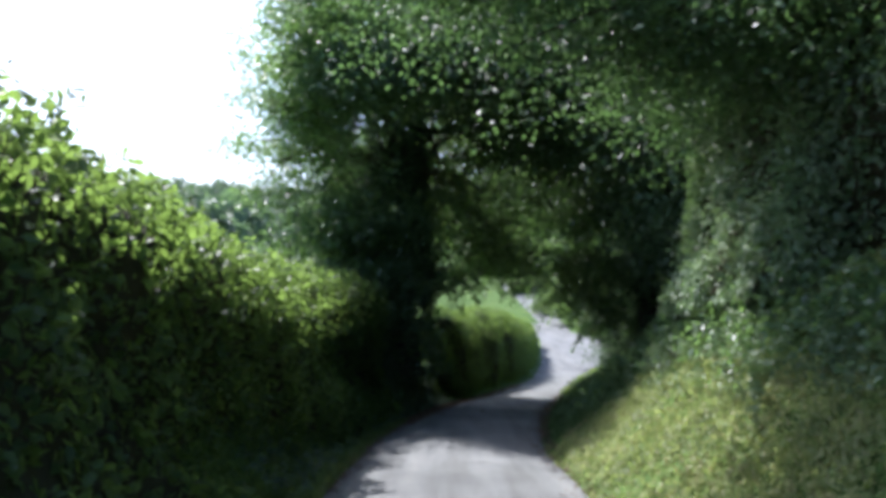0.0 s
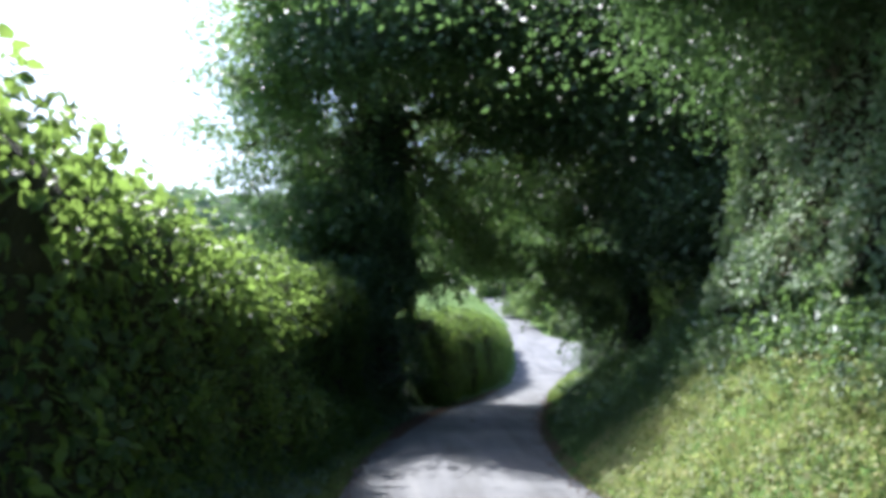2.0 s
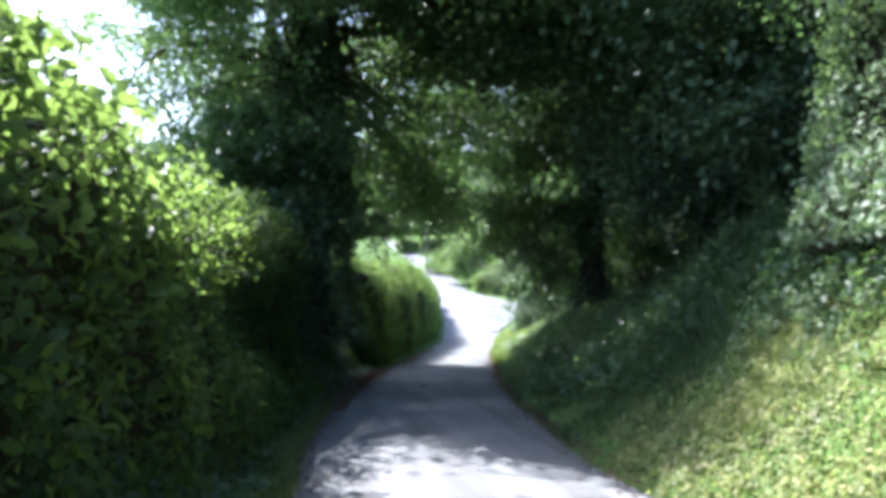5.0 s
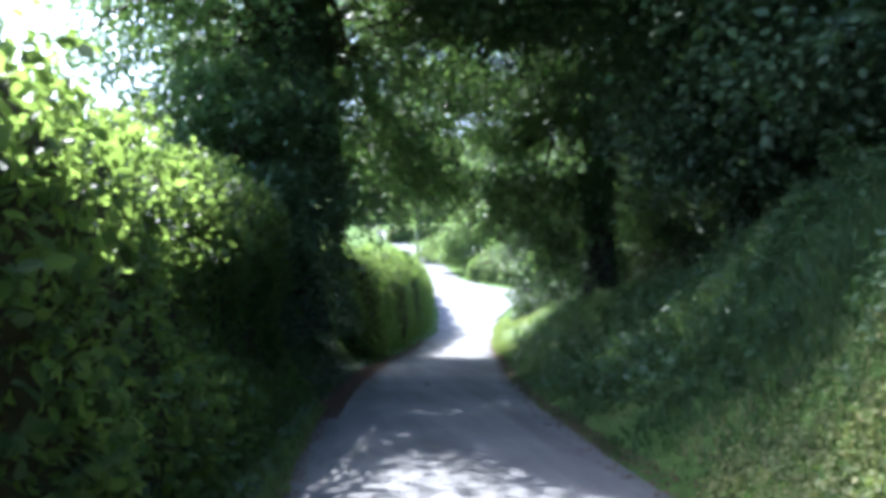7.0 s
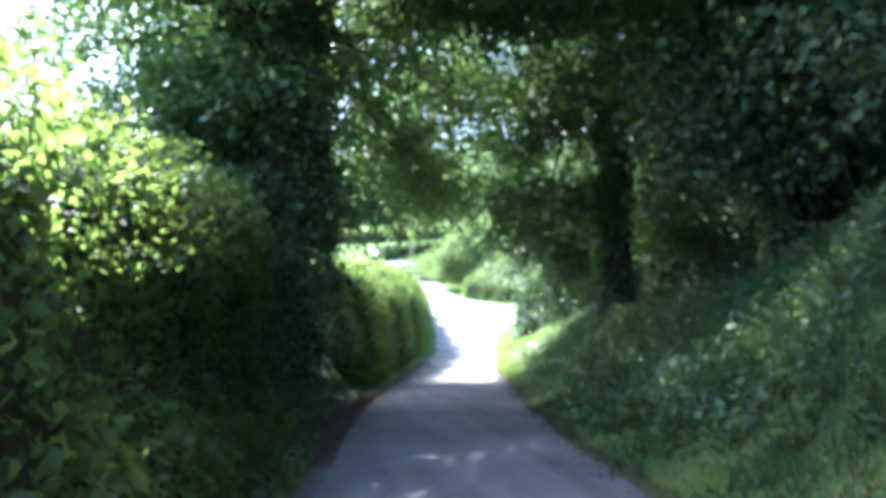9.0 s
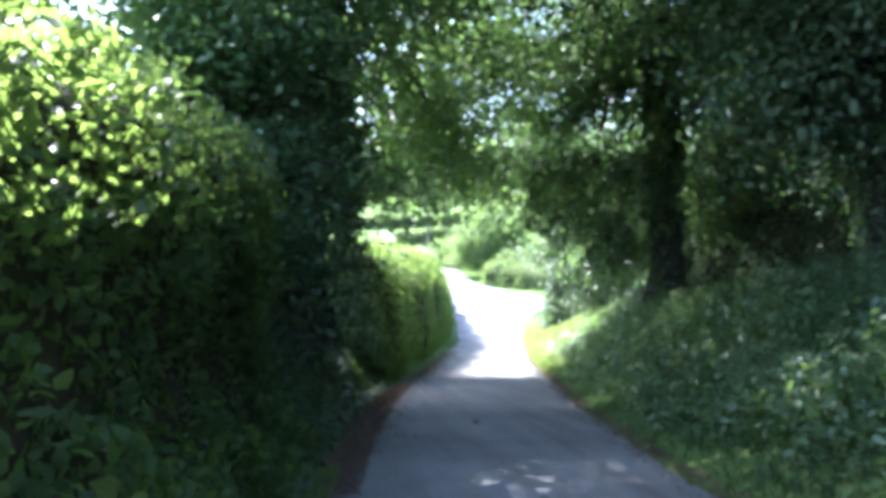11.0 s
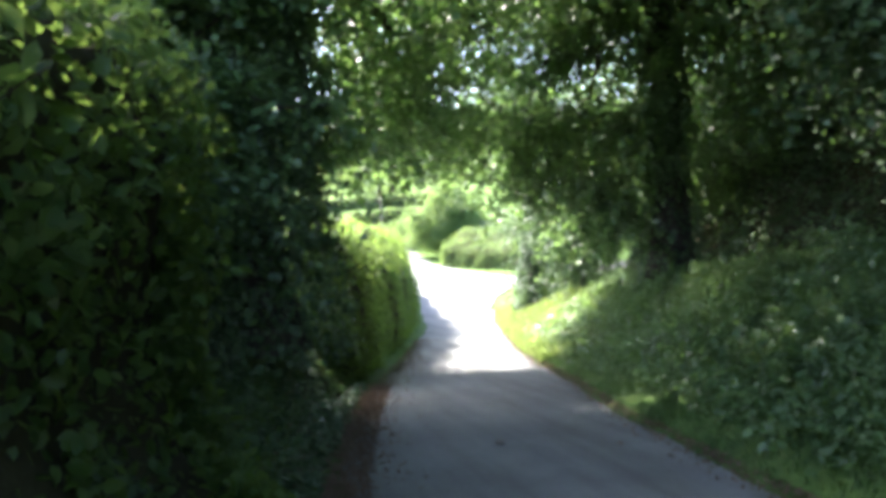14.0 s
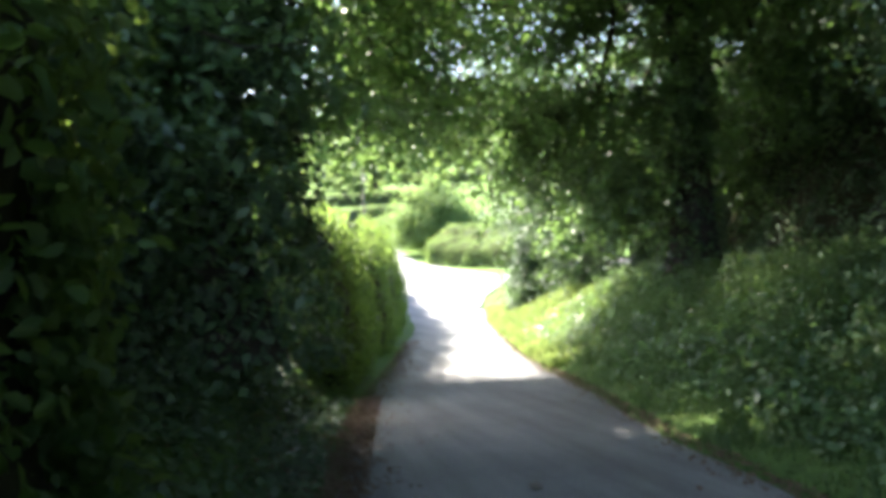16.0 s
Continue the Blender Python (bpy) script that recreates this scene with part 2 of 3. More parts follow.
# ---------------------------------------------------------------- ground and road
def growing(a, b, step, far_a, far_b):
    mid = list(np.arange(a, b + 1e-6, step))
    lo, hi, s = [a], [b], step
    while lo[-1] > far_a:
        s *= 1.25
        lo.append(lo[-1] - s)
    s = step
    while hi[-1] < far_b:
        s *= 1.25
        hi.append(hi[-1] + s)
    return np.array(lo[:0:-1] + mid + hi[1:])


def grid_mesh(name, X, Y, Z):
    r, c = X.shape
    verts = np.stack([X, Y, Z], axis=-1).reshape(-1, 3)
    i, j = np.arange(r - 1)[:, None] * c, np.arange(c - 1)[None]
    faces = np.stack([i + j, i + j + 1, i + c + j + 1, i + c + j], axis=-1).reshape(-1, 4)
    me = raw_mesh(name, verts, faces)
    me.polygons.foreach_set("use_smooth", [True] * len(me.polygons))
    return me


gx = growing(-7, 13, 0.22, -2500, 2500)
gy = growing(-12, 90, 0.4, -1500, 2900)
GX, GY = np.meshgrid(gx, gy)
ground = link("ground", grid_mesh("ground", GX, GY, land(GX, GY)), TURF)
tagged(ground, "green turf banks and fields on both sides of the lane", "ground", kind="structure")

ry = np.arange(-30, 120, 0.5)
cols = np.linspace(0, 1, 15)
RL, RR = lane_left(ry), lane_right(ry)
ragged_l, ragged_r = 0.09 * lump(ry, ry * 0, 2.3, 11), 0.10 * lump(ry, ry * 0, 2.0, 12)
RX = (RL + ragged_l)[:, None] * (1 - cols) + (RR + ragged_r)[:, None] * cols
RY = np.repeat(ry[:, None], len(cols), axis=1)
RZ = lane_z(ry)[:, None] + 0.035 * (1 - (2 * cols - 1) ** 2) - 0.02 * (np.abs(2 * cols - 1) > 0.97)
road = link("road", grid_mesh("road", RX, RY, RZ), ASPHALT)
tagged(road, "narrow grey worn asphalt lane running downhill", "road", kind="structure")

# the side road that leaves beyond the bend
sx = np.linspace(8.2, 40, 40)
near_edge = np.interp(sx, [8.2, 9.4, 10.3, 13.2, 20, 40], [46, 48.5, 51.5, 57, 62, 70])
far_edge = np.interp(sx, [8.2, 11, 12.7, 14.9, 20, 40], [80, 75, 67, 61.2, 65, 73])
SY = near_edge[:, None] * (1 - cols) + far_edge[:, None] * cols
SX = np.repeat(sx[:, None], len(cols), axis=1)
side_road = link("side_road", grid_mesh("side_road", SX, SY, lane_z(SY) + 0.07), ASPHALT)
tagged(side_road, "pale worn asphalt side road meeting the lane", "road", kind="structure")


# ---------------------------------------------------------------- hedges
def hedge(name, label, line, profile, leaf, density, mat, full=False, shoots=0.0, category="hedge", wild=0.8, depth=0.35, seed=1, tall=None, lumpy=1.0):
    """A hedge along line(s), s from 0 to 1, giving (x, y, z, outward x, outward y, length); profile: list of (out, up) from the
    front foot over the top to the back foot."""
    global rng
    rng = np.random.default_rng(seed)
    length, at = line
    prof = np.array(profile, float)
    seg = np.linalg.norm(np.diff(prof, axis=0), axis=1)
    cum = np.concatenate([[0], np.cumsum(seg)]) / seg.sum()
    area = length * seg.sum()
    n = int(area * density)
    s, q = rng.uniform(0, 1, n), rng.uniform(0, 1, n) ** 1.25

    def place(s, q, shrink=1.0):
        x, y, z, ox, oy = at(s)
        out, up = np.interp(q, cum, prof[:, 0]), np.interp(q, cum, prof[:, 1])
        if tall:
            up = up * tall(s)
        dq = 0.03
        to = np.interp(np.clip(q + dq, 0, 1), cum, prof[:, 0]) - np.interp(np.clip(q - dq, 0, 1), cum, prof[:, 0])
        tu = np.interp(np.clip(q + dq, 0, 1), cum, prof[:, 1]) - np.interp(np.clip(q - dq, 0, 1), cum, prof[:, 1])
        nn = np.maximum(np.hypot(to, tu), 1e-6)
        no, nu = tu / nn, -to / nn
        return x, y, z, ox, oy, out, up, no, nu

    x, y, z, ox, oy, out, up, no, nu = place(s, q)
    along = s * length
    swell = lumpy * 0.22 * lump(along, q * seg.sum() * 1.3, 1.3, seed + 4) + lumpy * 0.13 * lump(along, q * seg.sum(), 4.6, seed + 9)
    push = swell - depth * rng.exponential(0.5, n) + 0.05
    out2, up2 = out + no * push, np.maximum(up + nu * push, min(0.02, prof[0, 1]))
    pos = np.stack([x + ox * out2, y + oy * out2, z + up2], axis=1)
    face = np.stack([ox * no, oy * no, nu + 0.35], axis=1)
    groups_p, groups_f = [pos], [face]
    if shoots:
        k = int(length * shoots)
        ss, qq = rng.uniform(0, 1, k), rng.uniform(0.3, 0.75, k)
        x, y, z, ox, oy, out, up, no, nu = place(ss, qq)
        base = np.stack([x + ox * out, y + oy * out, z + up], axis=1)
        d = unit(np.stack([ox * no, oy * no, nu * 0 + 1.0], axis=1) + 0.4 * rng.normal(size=(k, 3)))
        ln = rng.uniform(0.12, 0.42, k)
        stems = []
        for i in range(k):
            u = np.linspace(-0.25, 1, 5)[:, None]
            stems.append(tube(base[i] + d[i] * ln[i] * u - np.array([0, 0, 1]) * (u * u) * ln[i] * 0.2, np.linspace(0.006, 0.0025, 5), 3))
            m = int(6 + ln[i] * 22)
            t = np.linspace(0.0, 1, m)[:, None]
            groups_p.append(base[i] + d[i] * ln[i] * t + rng.normal(size=(m, 3)) * 0.022 - np.array([0, 0, 1]) * (t * t) * ln[i] * 0.2)
            groups_f.append(np.tile([0, 0, 1.0], (m, 1)) + d[i] * 0.3)
    for end, sgn in ((0.0, -1), (1.0, 1)):
        k = int(density * 1.3 * (prof[:, 0].max() - prof[:, 0].min()) * prof[:, 1].max())
        qq, w = rng.uniform(0, 1, k), rng.uniform(0, 1, k) ** 0.5
        x, y, z, ox, oy, out, up, no, nu = place(np.full(k, end), qq)
        mid = prof[:, 0].mean()
        out, up = mid + (out - mid) * w, up * w
        bulge = sgn * (0.35 * (1 - w) + 0.15 * rng.normal(size=k))
        groups_p.append(np.stack([x + ox * out - oy * bulge, y + oy * out + ox * bulge, z + up], axis=1))
        groups_f.append(np.stack([-oy * sgn + 0 * x, ox * sgn + 0 * x, 0.3 + 0 * x], axis=1))
    pos, face = np.concatenate(groups_p), np.concatenate(groups_f)
    thing = new(name)
    x, y, z, ox, oy = at(np.array([0.5]))
    thing.location = (float(x[0]), float(y[0]), float(z[0]))
    inv = Matrix.Translation(-thing.location)
    me = leaf_mesh("foliage", pos, face, leaf, full=full, wild=wild)
    me.transform(inv)
    tagged(link("foliage", me, mat, thing), kind="stuff")
    if shoots:
        me = tubes_mesh("shoot_growth", stems)
        me.transform(inv)
        tagged(link("shoot_growth", me, BARK, thing, "thin woody shoots standing out of the hedge"), kind="stuff")
    # solid dark core, added to stop light passing through the hedge
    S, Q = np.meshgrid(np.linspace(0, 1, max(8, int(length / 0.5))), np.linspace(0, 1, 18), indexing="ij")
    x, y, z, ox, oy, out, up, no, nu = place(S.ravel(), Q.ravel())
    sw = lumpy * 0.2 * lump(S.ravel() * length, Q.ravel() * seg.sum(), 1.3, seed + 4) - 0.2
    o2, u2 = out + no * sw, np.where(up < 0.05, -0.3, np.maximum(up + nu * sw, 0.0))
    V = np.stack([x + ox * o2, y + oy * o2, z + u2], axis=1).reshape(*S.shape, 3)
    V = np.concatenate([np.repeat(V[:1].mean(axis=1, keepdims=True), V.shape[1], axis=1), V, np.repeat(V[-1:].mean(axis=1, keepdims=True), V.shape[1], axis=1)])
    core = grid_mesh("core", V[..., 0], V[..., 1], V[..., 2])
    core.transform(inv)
    link("core", core, CORE_DARK, thing)
    return tagged(thing, label, category)


def straight(a, b, z=None):
    a, b = np.array(a, float), np.array(b, float)
    d = b - a
    ln = float(np.hypot(*d))

    def at(s):
        x, y = a[0] + d[0] * s, a[1] + d[1] * s
        zz = land(x, y) if z is None else z(x, y)
        one = np.ones_like(s)
        return x, y, zz, one * d[1] / ln, -one * d[0] / ln
    return ln, at


def lane_hedge_line(y0, y1, gap):
    """Along the lane's left edge, gap metres outside it; outward is towards the lane."""
    def at(s):
        y = y0 + (y1 - y0) * s
        x = lane_left(y) - gap
        sl = (lane_left(y + 0.5) - lane_left(y - 0.5))
        nn = np.hypot(1, sl)
        return x, y, lane_z(y), 1 / nn, -sl / nn
    return float(np.hypot(y1 - y0, lane_left(y1) - lane_left(y0))), at


hedge("lane_hedge", "tall untrimmed green hazel and bramble hedge on a bank", lane_hedge_line(-6, 18.9, 1.65),
      [(1.3, 0.0), (1.15, 0.35), (0.88, 0.9), (0.78, 1.6), (0.84, 2.25), (0.80, 2.62), (0.52, 3.0), (0.1, 3.12), (-0.4, 3.15), (-1.1, 2.95), (-1.6, 2.2), (-1.8, 1.0)],
      0.09, 420, HEDGE, full=True, shoots=16, seed=21, lumpy=1.35, depth=0.42, tall=lambda s: np.interp(s, [0, 0.43, 0.51, 0.68, 0.86, 1], [0.95, 0.99, 0.93, 0.9, 0.97, 1.06]))
hedge("roadside_hedge", "rounded sunlit green hedge with bright leafy top", lane_hedge_line(27.2, 62, 1.4),
      [(0.9, 0.0), (1.0, 0.45), (0.88, 1.15), (0.62, 1.64), (0.2, 1.92), (-0.4, 2.0), (-1.1, 1.8), (-1.5, 0.8)],
      0.085, 420, HEDGE, full=True, shoots=5, seed=29, lumpy=1.2, tall=lambda s: np.interp(s, [0, 0.04, 0.3, 0.48, 0.71, 1], [1.3, 1.52, 1.78, 1.66, 1.36, 1.0]))
hedge("ivy_undergrowth", "dark ivy and brambles round the foot of a tree", lane_hedge_line(18.4, 23.8, 2.35),
      [(1.2, 0.0), (1.15, 0.6), (1.0, 1.6), (0.85, 2.6), (0.5, 3.4), (-0.2, 3.8), (-1.0, 3.4), (-1.5, 2.0), (-1.6, 0.5)],
      0.10, 480, IVY_AND_SHADE, category="undergrowth", seed=25, shoots=5, tall=lambda s: np.interp(s, [0, 0.7, 1], [1.0, 1.0, 0.62]))


# ---------------------------------------------------------------- trees
def tree(name, label, base, top, radius, blobs, leaves, mat, leaf=0.13, trunk_ivy=0.0, clump=80, seed=1, limb_from=0.45, droop=0.4, group="", twig=True, sprays=(), tight=0.4):
    """A trunk from base to top, a limb to each blob of the crown, and a crown of leafy sprays with gaps.
    blobs: (x, y, z, rx, ry, rz, share); sprays: (x, y, z, rx, ry, rz, count, length) of drooping leafy twigs."""
    global rng
    rng = np.random.default_rng(seed)
    base = np.array([base[0], base[1], float(land(base[0], base[1])) - 0.15])
    top = np.array(top, float)
    thing = new(name)
    thing.location = base
    inv = Matrix.Translation(-Vector(base))
    path = bend(base, top, 14, 0.012)
    t = np.linspace(0, 1, 14)
    rad = radius * (1 - 0.72 * t) * (1 + 0.7 * np.exp(-t * 14))
    me = tubes_mesh("trunk", [tube(path, rad, 14, 0.05)])
    me.transform(inv)
    link("trunk", me, BARK, thing)
    P, F = [], []
    tot = sum(b[6] for b in blobs)
    for b in blobs:
        c, r = np.array(b[:3], float), np.array(b[3:6], float)
        i = int(np.clip(limb_from + rng.uniform(0, 0.4), 0, 0.95) * 13)
        lp = bend(path[i], c, 9, 0.035)
        lr = np.linspace(max(rad[i] * 0.55, 0.05), 0.03, 9)
        me = tubes_mesh("limb", [tube(lp, lr, 8, 0.04)])
        me.transform(inv)
        link("limb", me, BARK, thing)
        n = int(leaves * b[6] / tot)
        k = max(4, n // clump)
        nb = max(5, int(4.2 * np.prod(r) ** 0.66))
        bd = unit(rng.normal(size=(nb, 3)))
        bough = bd * rng.uniform(0.3, 1, nb)[:, None] ** 0.4
        pick = rng.integers(0, nb, k)
        cc = c + r * bough[pick] + rng.normal(size=(k, 3)) * np.array([0.58, 0.58, 0.36])
        d = unit((cc - c) / r)
        twigs = []
        for j in range(0, k, 3 if twig else 10 ** 6):
            twigs.append(tube(bend(c + (cc[j] - c) * 0.15, cc[j], 5, 0.05), np.linspace(0.035, 0.006, 5), 4))
        if twigs:
            me = tubes_mesh("branchwork", twigs)
            me.transform(inv)
            tagged(link("branchwork", me, BARK, thing), kind="stuff")
        own = np.repeat(np.arange(k), clump)
        spread = rng.normal(size=(len(own), 3)) * np.array([tight, tight, tight * 0.5])
        along = d[own] * rng.uniform(-0.5, 0.5, len(own))[:, None]
        P.append(cc[own] + spread + along - np.array([0, 0, 0.3]) * (np.linalg.norm(spread[:, :2], axis=1) ** 2)[:, None])
        F.append(d[own] * 0.5 + np.array([0, 0, 0.9]))
    hung = []
    for sp in sprays:
        k = int(sp[6])
        o = np.array(sp[:3], float) + np.array(sp[3:6]) * rng.uniform(-1, 1, (k, 3))
        way = np.concatenate([rng.normal(size=(k, 2)), rng.uniform(-0.5, 0.3, (k, 1))], axis=1)
        sp_p, sp_f, st = leafy_strings(o, way, sp[7] * rng.uniform(0.5, 1.3, k), 0.75, 0.022, 0.05)
        P.append(sp_p), F.append(sp_f)
        hung += st
    if hung:
        me = tubes_mesh("branchwork", hung)
        me.transform(inv)
        tagged(link("branchwork", me, BARK, thing), kind="stuff")
    pos, face = np.concatenate(P), np.concatenate(F)
    me = leaf_mesh("crown", pos, face, leaf, wild=0.65, droop=droop)
    me.transform(inv)
    tagged(link("crown", me, mat, thing), kind="stuff")
    if trunk_ivy:
        n = int(trunk_ivy * 13000)
        tt = rng.uniform(0, 0.75, n)
        c = np.stack([np.interp(tt, t, path[:, a]) for a in range(3)], axis=1)
        an = rng.uniform(0, 2 * np.pi, n)
        out = np.stack([np.cos(an), np.sin(an), 0 * an], axis=1)
        sh = 1 + 0.35 * lump(an * 1.2, c[:, 2], 1.6, seed)
        rr = np.interp(tt, t, rad) + trunk_ivy * 0.45 * sh * rng.uniform(0.3, 1, n) ** 0.5
        pos = c + out * rr[:, None]
        me = leaf_mesh("ivy", pos, out + np.array([0, 0, 0.4]), 0.10, width=0.9, wild=0.5, droop=0.6)
        me.transform(inv)
        tagged(link("ivy", me, IVY_AND_SHADE, thing, "dense dark ivy covering the trunk"), kind="stuff")
    return tagged(thing, label, "tree", group)


# blobs near x -2, y 27 to 31: mostly hidden, added to shade the lane
tree("ivy_clad_tree", "tall broadleaf tree with an ivy-clad trunk beside the lane", (-1.38, 23.4), (-1.4, 24.0, 9.5), 0.52,
     [(-1.6, 23.2, 5.0, 3.2, 2.4, 2.7, 1.1), (-4.2, 22.6, 5.4, 1.5, 1.6, 1.4, 0.6), (-1.8, 24, 9.0, 3.8, 2.8, 3.4, 1.0), (-3.6, 22.8, 8.6, 1.7, 1.9, 1.5, 0.6),
      (1.6, 24.8, 6.2, 2.6, 2.4, 2.2, 0.55), (0.7, 26.9, 3.5, 1.2, 1.4, 1.2, 0.2), (-1.9, 23.2, 2.2, 1.0, 1.0, 2.2, 1.0), (-1.8, 18.7, 8.5, 1.9, 1.5, 1.4, 0.7), (1.5, 24.5, 9.7, 2.6, 2.4, 2.2, 1.4),
      (-2.2, 29.4, 5.1, 1.8, 1.4, 1.6, 1.2), (-2.0, 30.9, 5.0, 1.6, 1.0, 1.5, 0.9), (1.2, 27.5, 2.75, 0.9, 0.9, 0.8, 0.35), (2.6, 29.6, 2.55, 1.0, 0.9, 0.8, 0.35), (-0.7, 23.8, 3.3, 0.8, 0.8, 1.2, 0.45), (-3.4, 19.6, 7.4, 1.3, 1.2, 1.1, 0.5), (0.9, 29.2, 4.7, 1.8, 1.6, 1.3, 0.3), (-2.8, 22.8, 3.0, 1.5, 1.2, 1.6, 1.0), (-2.7, 22.4, 1.8, 0.8, 0.8, 2.2, 1.6), (-3.6, 20.4, 6.0, 0.7, 0.9, 0.9, 0.6), (-2.4, 27.2, 4.9, 1.6, 1.4, 1.5, 1.3), (2.5, 30.4, 3.1, 1.4, 1.4, 1.4, 0.4), (1.6, 29.6, 7.0, 2.2, 2.2, 1.8, 0.6), (1.2, 27.0, 6.6, 1.8, 1.6, 1.2, 0.9)],
     156000, TREE, trunk_ivy=1.5, seed=31, leaf=0.14, tight=0.33,
     sprays=[(0.0, 24.5, 2.0, 0.8, 0.8, 0.7, 30, 0.9), (0.7, 25.6, 1.7, 0.7, 0.6, 0.4, 20, 0.8), (-0.8, 23.4, 1.9, 0.5, 0.6, 1.0, 50, 0.8), (1.5, 27.0, 3.2, 1.3, 1.0, 0.7, 30, 1.0), (-2.6, 22.4, 3.2, 1.6, 0.9, 0.9, 60, 0.9)])
tree("ivy_clad_tree", "tall shady tree with ivy hanging on its trunk, on the bank", (7.5, 28.6), (7.2, 28.9, 10.0), 0.4,
     [(4.2, 31.4, 4.8, 2.4, 2.0, 2.4, 0.7), (3.4, 31.6, 5.8, 1.6, 1.2, 1.1, 1.0), (5.9, 33.0, 2.8, 1.2, 0.9, 1.2, 0.3), (7.0, 29, 7.5, 3.4, 3.2, 3.0, 2.4), (3.2, 29.2, 8.0, 2.6, 2.6, 2.6, 0.4),
      (10, 29, 5, 2.5, 2.5, 3.4, 2.6), (7.0, 31.8, 4.6, 2.1, 1.5, 2.6, 0.9), (8.8, 33.5, 2.2, 1.7, 1.6, 2.8, 1.0), (8.4, 31.5, 7.5, 2.2, 2.0, 2.0, 1.2), (6.8, 26.0, 9.6, 2.6, 2.4, 1.9, 1.5), (10.5, 30, 1.4, 2.2, 2.2, 1.6, 1.2), (6.2, 29.6, 4.4, 1.3, 1.2, 1.3, 0.8), (5.9, 29.2, 2.4, 1.0, 0.9, 1.0, 0.5)],
     153000, TREE, leaf=0.135, trunk_ivy=0.4, seed=32, tight=0.34,
     sprays=[(3.6, 31.3, 2.5, 1.8, 1.0, 0.6, 90, 1.1), (5.2, 30.4, 1.7, 1.0, 0.8, 0.9, 120, 1.0), (6.0, 28.9, 0.5, 0.6, 0.5, 0.8, 60, 0.8), (6.9, 27.9, 2.8, 0.9, 0.5, 1.5, 90, 0.9), (6.3, 28.4, 1.0, 0.5, 0.5, 1.2, 50, 0.8), (8.1, 34.6, 0.4, 0.7, 0.7, 0.9, 60, 0.9)])
tree("ivy_bush_tree", "low tree smothered in dark ivy beside the bend", (9.3, 42.2), (9.1, 42, 4.6), 0.3,
     [(9.6, 41.9, -0.6, 1.1, 1.3, 2.0, 1.2), (9.8, 41.6, 3.0, 1.6, 1.7, 1.9, 1.2), (8.4, 40.6, 4.4, 1.5, 1.5, 1.4, 0.8), (11.8, 42.2, 1.0, 1.8, 1.6, 3.2, 1.4)],
     40000, IVY_AND_SHADE, trunk_ivy=1.0, seed=33)
tree("hawthorn_bush", "dark hawthorn bush tangled with ivy on the verge", (9.0, 36.8), (8.9, 36.9, 0.8), 0.14,
     [(8.8, 36.8, 0.1, 1.0, 0.9, 1.4, 1.0), (8.9, 37.0, -1.2, 0.9, 0.8, 0.8, 0.6), (9.9, 36.2, 1.3, 1.1, 1.0, 1.3, 0.8)],
     22000, IVY_AND_SHADE, leaf=0.11, seed=39, tight=0.26)
# woodland crowns take the dark ivy leaf: the wood's shade is in their colour
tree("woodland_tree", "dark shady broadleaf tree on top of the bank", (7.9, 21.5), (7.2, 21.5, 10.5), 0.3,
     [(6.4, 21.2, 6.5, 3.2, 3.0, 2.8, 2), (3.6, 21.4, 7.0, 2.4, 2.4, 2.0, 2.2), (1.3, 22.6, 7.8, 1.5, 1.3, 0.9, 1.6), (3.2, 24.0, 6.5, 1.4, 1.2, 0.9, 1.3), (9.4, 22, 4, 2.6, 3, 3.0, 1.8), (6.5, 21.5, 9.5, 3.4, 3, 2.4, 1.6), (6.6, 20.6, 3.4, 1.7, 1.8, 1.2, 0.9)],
     150000, IVY_AND_SHADE, leaf=0.15, trunk_ivy=0.5, seed=34, group="trees on the bank")
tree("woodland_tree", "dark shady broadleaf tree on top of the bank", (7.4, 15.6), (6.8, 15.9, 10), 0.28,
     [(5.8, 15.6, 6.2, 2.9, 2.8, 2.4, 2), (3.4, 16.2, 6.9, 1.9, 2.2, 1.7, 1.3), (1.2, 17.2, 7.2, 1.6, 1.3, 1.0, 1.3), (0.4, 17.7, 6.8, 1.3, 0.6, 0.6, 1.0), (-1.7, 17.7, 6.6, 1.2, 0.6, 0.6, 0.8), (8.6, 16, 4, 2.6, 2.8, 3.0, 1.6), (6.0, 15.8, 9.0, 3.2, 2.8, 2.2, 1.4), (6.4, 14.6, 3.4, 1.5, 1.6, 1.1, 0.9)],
     88000, IVY_AND_SHADE, leaf=0.15, trunk_ivy=0.5, seed=35, group="trees on the bank")
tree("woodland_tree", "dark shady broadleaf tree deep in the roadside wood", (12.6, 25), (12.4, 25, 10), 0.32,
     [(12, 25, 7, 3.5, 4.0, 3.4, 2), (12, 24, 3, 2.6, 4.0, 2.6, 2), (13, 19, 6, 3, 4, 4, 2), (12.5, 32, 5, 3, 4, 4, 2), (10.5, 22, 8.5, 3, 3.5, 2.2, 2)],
     66000, IVY_AND_SHADE, seed=37, leaf=0.2, group="trees on the bank")
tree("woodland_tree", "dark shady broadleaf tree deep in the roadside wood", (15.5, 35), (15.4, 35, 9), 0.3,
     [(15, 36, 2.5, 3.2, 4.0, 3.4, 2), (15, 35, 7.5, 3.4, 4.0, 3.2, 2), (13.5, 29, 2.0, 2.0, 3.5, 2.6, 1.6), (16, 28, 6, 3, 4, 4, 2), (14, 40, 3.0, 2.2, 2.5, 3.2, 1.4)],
     70000, IVY_AND_SHADE, seed=38, leaf=0.2, group="trees on the bank")
